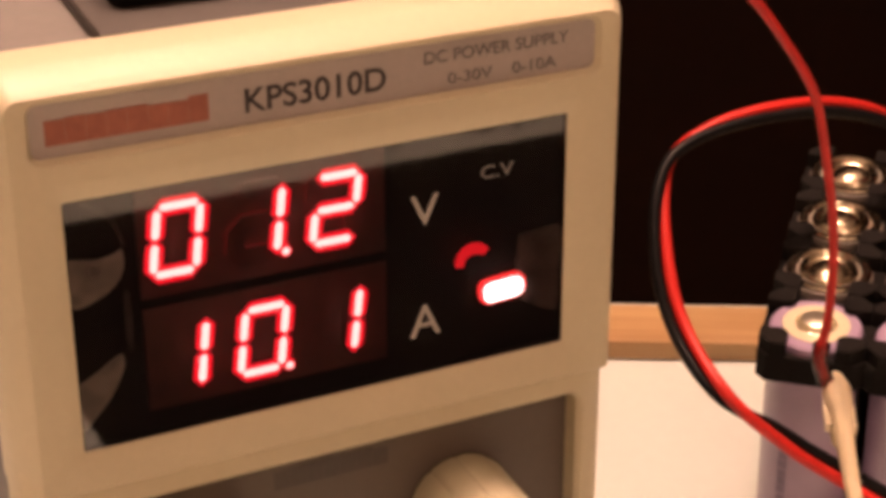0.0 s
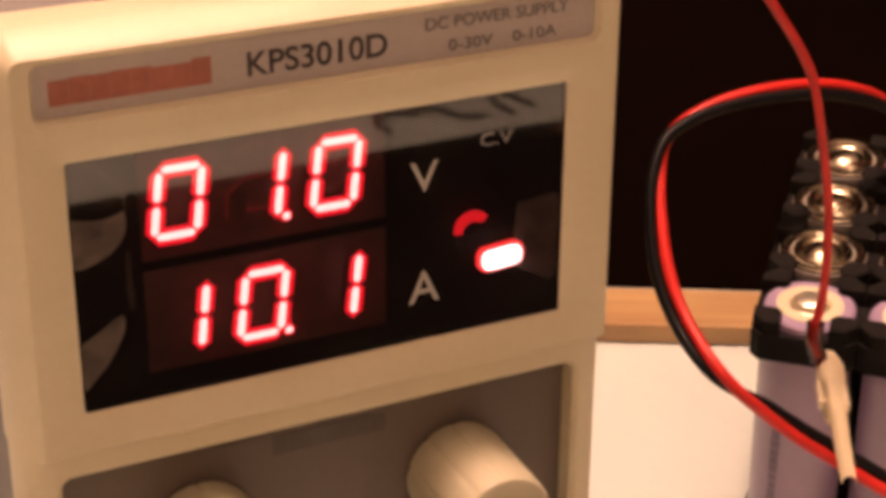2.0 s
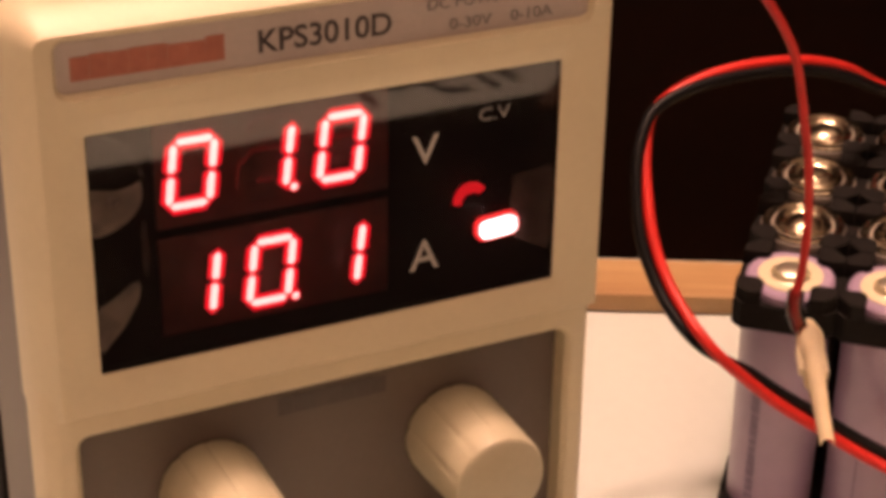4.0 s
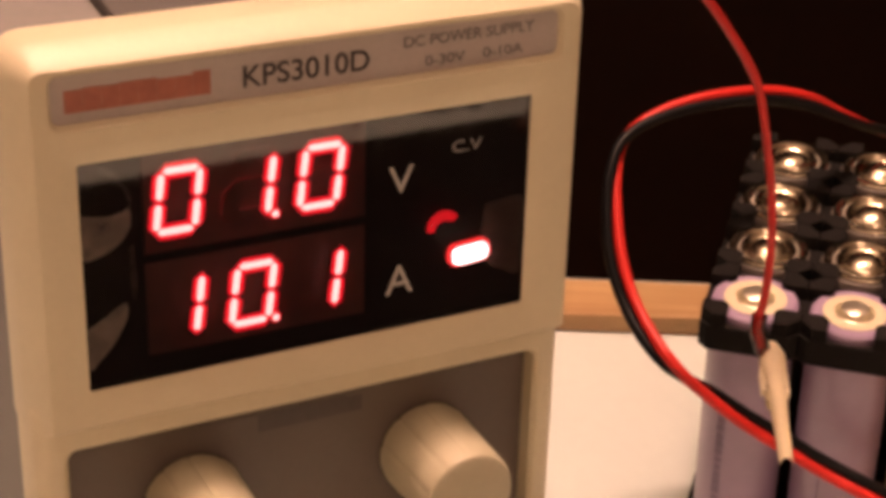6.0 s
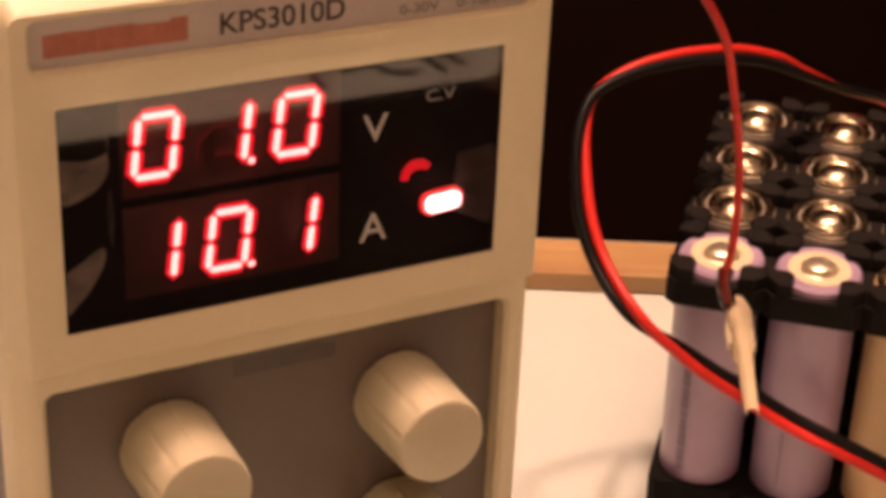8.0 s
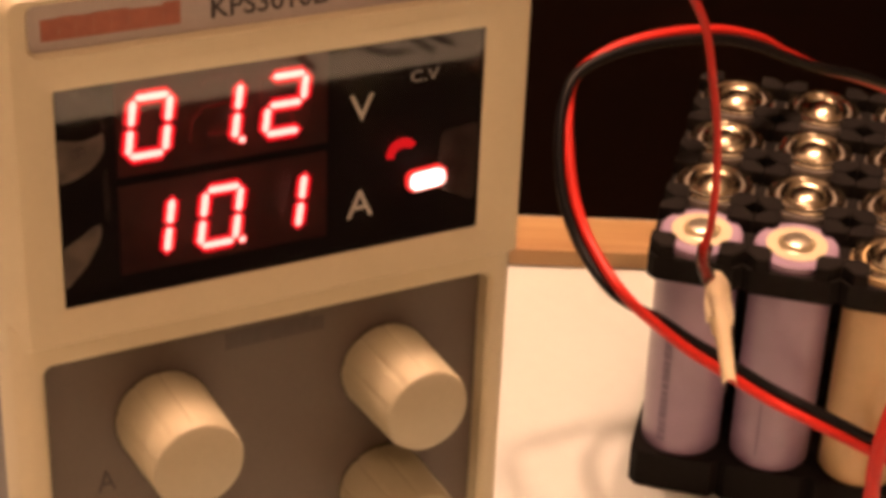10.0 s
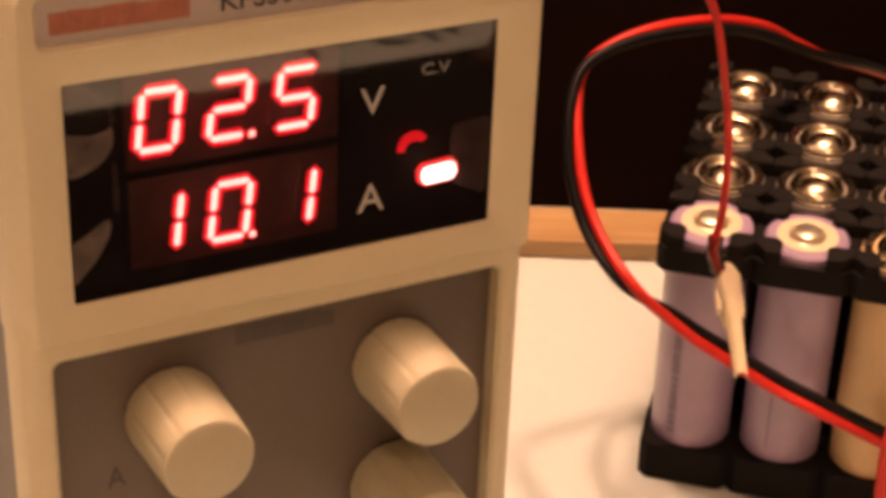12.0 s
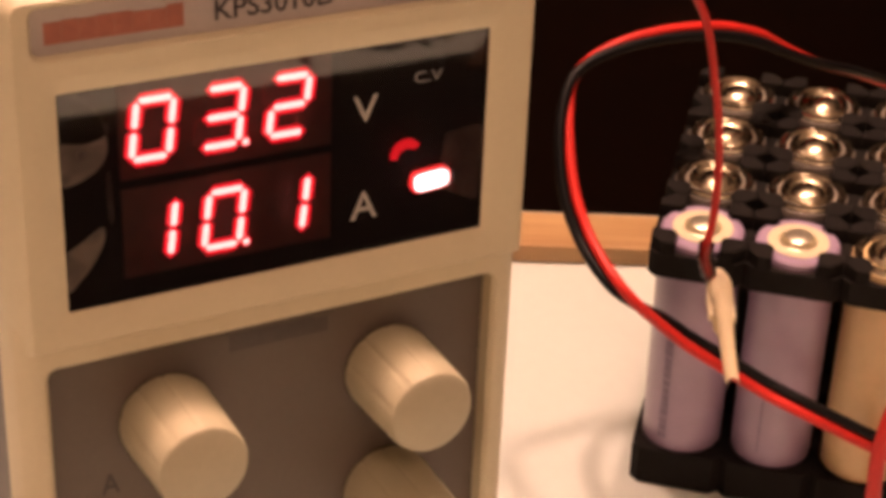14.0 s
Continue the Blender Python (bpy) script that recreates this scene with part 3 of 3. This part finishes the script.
def post_mesh(height):
    """A corner post with a curved inner side that grips a cell's rim, and a socket cut from its outer corner."""
    g, e, r = 0.0047, PITCH / 2 - 0.0001, 0.0074
    w = math.sqrt(r * r - g * g)
    arc = [(r * math.cos(t), r * math.sin(t)) for t in np.linspace(math.atan2(w, g), math.atan2(g, w), 6)]
    pts = [(g, e)] + arc + [(e, g), (e, e - 0.0026), (e - 0.0026, e)]
    bm = bmesh.new()
    va = [bm.verts.new((x, y, 0)) for x, y in pts]
    vb = [bm.verts.new((x, y, height - 0.0003)) for x, y in pts]
    mid = Vector((sum(p[0] for p in pts) / len(pts), sum(p[1] for p in pts) / len(pts), 0))
    vc = [bm.verts.new((x + (mid.x - x) * 0.07, y + (mid.y - y) * 0.07, height)) for x, y in pts]
    bm.faces.new(va)
    bm.faces.new(vc)
    for a, b in ((va, vb), (vb, vc)):
        for k in range(len(pts)):
            l = (k + 1) % len(pts)
            bm.faces.new((a[k], a[l], b[l], b[k]))
    bmesh.ops.recalc_face_normals(bm, faces=bm.faces[:])
    return mesh_of(bm, "post", BLACK)


def holder(z0, z1, flip, nx, ny, label):
    """A black spacer: square tiles with round holes, and corner posts that grip the cells' rims."""
    th = empty("cell_holder", PACK @ pose(0, 0, z0), label, "cell holder", "cell holders")
    H = z1 - z0
    rm, pm = ring_mesh(H if flip else H - 0.0032), post_mesh(0.0036)
    for i in range(nx):
        for j in range(ny):
            ob = new("ring", rm)
            ob.parent, ob.matrix_basis = th, pose(i * PITCH, j * PITCH, 0)
            for q in range(0 if flip else 4):
                ob = new("post", pm)
                ob.parent = th
                ob.matrix_basis = pose(i * PITCH, j * PITCH, H - 0.0036, 0, 0, 90 * q)
    return th


def cell_proto(positive, wrap):
    m = PACK @ pose(0, 0, 0.0008)
    kind = "battery_cell"
    th = empty(kind, m, "", "battery", "cells in the pack")
    part("wrap", lathe([(0, 0.0002), (0.0086, 0.0002), (0.0091, 0.0008), (0.00915, 0.002), (0.00915, 0.0635), (0.0090, 0.0645), (0.0084, 0.0650), (0.0060, 0.0650), (0.0059, 0.0644)], 40), wrap, th)
    if positive:
        part("insulator_ring", lathe([(0.0066, 0.0644), (0.0066, 0.06515), (0.0041, 0.06515), (0.0040, 0.0640)], 40), PAPER, th, "cream paper ring")
        part("terminal", lathe([(0.0042, 0.0640), (0.0040, 0.0645), (0.0033, 0.0649), (0.0030, 0.0662), (0.0026, 0.0665), (0, 0.0666)], 40), BRIGHT, th, "raised metal button")
    else:
        part("terminal", lathe([(0.0087, 0.0640), (0.0087, 0.0652), (0.0083, 0.0656), (0.0072, 0.0656), (0.0067, 0.0650), (0.0062, 0.0648), (0.0058, 0.0657), (0.0053, 0.0660), (0.0048, 0.0653), (0.0042, 0.0651), (0.0036, 0.0657), (0.0020, 0.0664), (0, 0.0666)], 40), NICKEL, th, "shiny steel end")
    return th


def battery_pack():
    holder(0.0, 0.0100, True, 3, 4, "black plastic spacer under the standing cells")
    holder(0.0582, 0.0672, False, 3, 4, "black plastic spacer over the tops of the cells")
    pos, neg, tan_neg = cell_proto(True, LILAC), cell_proto(False, SMOKE), cell_proto(False, TAN)
    tagged(pos, "lilac-wrapped cylindrical battery cell with button end up")
    tagged(neg, "dark-wrapped cylindrical battery cell with flat end up")
    tagged(tan_neg, "tan-wrapped cylindrical battery cell with flat end up")
    used, cells = set(), {}
    for j in range(4):
        for i in range(3):
            src = (tan_neg if i == 2 else pos) if j == 0 else neg
            m = PACK @ pose(i * PITCH, j * PITCH, 0.0008, 0, 0, (37 * i + 71 * j) % 90 - 20)
            if src.name in used:
                ob = copy_thing(src, m)
            else:
                src.matrix_basis = m
                used.add(src.name)
                ob = src
            cells[i, j] = ob
    rnd = random.Random(4)
    for (i, j), a, n, z, w, step in (((0, 0), 246, 15, 0.012, 0.0024, 0.0021), ((1, 0), 254, 1, 0.0125, 0.0005, 0.0150)):
        turn = a - ((37 * i + 71 * j) % 90 - 20)
        for k in range(n):
            hgt = step * rnd.uniform(0.7, 0.95) if n > 1 else step
            w *= rnd.uniform(0.75, 1.0) / 0.87 if n > 1 else 1
            part("print_mark", box(0.00905, 0.00922, -w / 2, w / 2, z + k * step, z + k * step + hgt), FAINT_PRINT, cells[i, j], m=pose(0, 0, 0, 0, 0, turn), smooth=False)


# ---- clip and leads ----
def clip():
    head, tail = Vector((0.1510, 0.0446, 0.0685)), Vector((0.1249, 0.0057, 0.0758))
    d = (tail - head).normalized()
    side = d.cross(Vector((0, 0, 1))).normalized()
    up = side.cross(d)
    m = Matrix((d, -side, up)).transposed().to_4x4()
    m.translation = head
    L = (tail - head).length
    th = empty("alligator_clip", m, "pale plated alligator clip biting the cell holder", "clip")
    stations = [(-0.006, 0.0016, 0.0005), (-0.003, 0.0026, 0.0010), (0.0, 0.0034, 0.0016), (0.005, 0.0033, 0.0018), (0.010, 0.0026, 0.0016), (0.016, 0.0022, 0.0014), (0.030, 0.0018, 0.0012), (L - 0.002, 0.0016, 0.0010), (L, 0.0014, 0.0008)]
    for name, sgn, z in (("upper_jaw", 1, 0.0), ("lower_jaw", -1, -0.0022)):
        bm = bmesh.new()
        rows = []
        for s, w, hgt in stations:
            w *= 0.74
            if sgn < 0 and s > 0.017:
                continue
            ring = []
            for f, g in ((-1, -1.2), (-1, -0.1), (-0.75, 0.55), (-0.3, 0.85), (0.3, 0.85), (0.75, 0.55), (1, -0.1), (1, -1.2)):
                ring.append(bm.verts.new((s, f * w, z + sgn * g * hgt - (0.0 if sgn > 0 else s * 0.10))))
            rows.append(ring)
        for a, b in zip(rows, rows[1:]):
            for k in range(7):
                bm.faces.new((a[k], a[k + 1], b[k + 1], b[k]))
        bmesh.ops.solidify(bm, geom=bm.faces[:], thickness=0.0004)
        bmesh.ops.recalc_face_normals(bm, faces=bm.faces[:])
        part(name, bm, CLIPMETAL, th)
    bm = bmesh.new()
    for k in range(6):
        for sd in (-1, 1):
            box(0.004 + k * 0.0018, 0.005 + k * 0.0018, sd * 0.0023 - 0.0004, sd * 0.0023 + 0.0004, -0.0030, -0.0014, bm=bm)
    part("teeth", bm, CLIPMETAL, th)
    part("pivot_pin", lathe([(0, -0.0019), (0.0007, -0.0019), (0.0007, 0.0019), (0, 0.0019)], 14), NICKEL, th, m=pose(0.014, 0, -0.0012, 90))


def leads():
    thin = spline([(0.085, 0.047, 0.200), (0.103, 0.046, 0.168), (0.123, 0.046, 0.1475), (0.1302, 0.046, 0.1391), (0.1352, 0.046, 0.1325), (0.1387, 0.046, 0.1263),
                   (0.1423, 0.046, 0.115), (0.1454, 0.046, 0.1035), (0.1472, 0.046, 0.0918), (0.1476, 0.046, 0.0813), (0.1470, 0.0462, 0.0755), (0.1490, 0.0460, 0.0700)])
    th = empty("red_lead", pose(0, 0, 0), "thin red insulated wire ending in the clip", "wire")
    part("insulation", tube(thin, 0.00082), RED_WIRE, th)
    part("sleeve", tube(spline([(0.1472, 0.0461, 0.0775), (0.1475, 0.0461, 0.0735), (0.1492, 0.0459, 0.0692)]), 0.0016), CLEAR, th, "clear sleeve")

    pts = [(0.3061, 0.1435, 0.0379), (0.2678, 0.1239, 0.0569), (0.2366, 0.1080, 0.0732), (0.2195, 0.1034, 0.0805), (0.2054, 0.0997, 0.0878), (0.1942, 0.0970, 0.0938), (0.1811, 0.0954, 0.0981), (0.1672, 0.0954, 0.0993), (0.1544, 0.0957, 0.0980),
           (0.1442, 0.0945, 0.0944), (0.1387, 0.0896, 0.0887), (0.1355, 0.0830, 0.0811), (0.1340, 0.0771, 0.0746), (0.1338, 0.0711, 0.0694), (0.1340, 0.0640, 0.0657), (0.1351, 0.0576, 0.0629), (0.1388, 0.0544, 0.0593),
           (0.1442, 0.0527, 0.0552), (0.1506, 0.0497, 0.0501), (0.1579, 0.0453, 0.0453), (0.1662, 0.0395, 0.0400), (0.1753, 0.0320, 0.0356), (0.2015, 0.0223, 0.0201), (0.2350, -0.0050, 0.0040), (0.2900, -0.0300, 0.0035)]
    turn = [110, 110, 100, 90, 70, 45, 35, 40, 60, 90, 125, 155, 175, 190, 205, 230, 270, 310, 330, 345, 355, 360, 360, 360, 360]
    path = spline(pts, 6)
    phi = [radians(float(np.interp(i / 6, range(len(turn)), turn))) for i in range(len(path))]
    eye, mid, r = Vector((-0.06, -0.2, 0.262)), Vector((0.17, 0.06, 0.075)), 0.00120
    red, black = [], []
    for i, p in enumerate(path):
        d = (path[min(i + 1, len(path) - 1)] - path[max(i - 1, 0)]).normalized()
        front = (eye - p).normalized()
        front = (front - d * front.dot(d)).normalized()
        out = d.cross(front)
        if out.dot(p - mid) < 0:
            out = -out
        o = out * math.cos(phi[i]) - front * math.sin(phi[i])
        red.append(p + o * r)
        black.append(p - o * r)
    th = empty("twin_lead", pose(0, 0, 0), "looped red and black twin cable above the desk", "cable")
    part("red_core", tube(red, r), RED_WIRE, th, "red half")
    part("black_core", tube(black, r), BLACK_WIRE, th, "black half")
    tail = empty("red_test_lead", pose(0, 0, 0), "thick red test lead rising from the desk", "wire")
    part("insulation", tube(spline([(0.1900, 0.0185, 0.0650), (0.1825, 0.018, 0.0520), (0.1799, 0.018, 0.0417), (0.1795, 0.018, 0.0344), (0.1802, 0.018, 0.0267), (0.1813, 0.018, 0.0199), (0.1835, 0.018, 0.0110), (0.1900, 0.017, 0.0032), (0.2100, 0.010, 0.0022)]), 0.0017), RED_WIRE, tail)


def motions():
    for ob, m, states in FLIPS:
        rows, on = [(0, m if states[0][1] else m @ pose(0, 0, 0, 180))], states[0][1]
        for t, nxt in states[1:]:
            if nxt == on:
                continue
            f = round(t * FPS)
            for k in range(4):
                a = 60 * k if on else 180 - 60 * k
                rows.append(((f - 2 + k) / FPS, m @ pose(0, 0, 0, a)))
            on = nxt
        rows.append((14.0, m if on else m @ pose(0, 0, 0, 180)))
        walk(ob, rows)


room()
for place in LAMPS:
    ceiling_lamp(*place[:3])
desk()
reflected_dark_mat()
wallet()
offcut((0.238, -0.446, 0), [(-0.006, 0.010, 0), (-0.004, -0.008, 0), (0.006, -0.012, 0), (0.014, -0.006, 0)])
offcut((0.262, -0.452, 0), [(-0.010, -0.010, 0), (0.0, -0.002, 0), (0.004, 0.012, 0), (0.012, 0.014, 0)])
offcut((0.292, -0.450, 0), [(-0.006, 0.016, 0), (-0.005, -0.006, 0), (0.003, -0.014, 0), (0.006, 0.010, 0)])
power_supply()
box_on_top()
battery_pack()
clip()
leads()
motions()
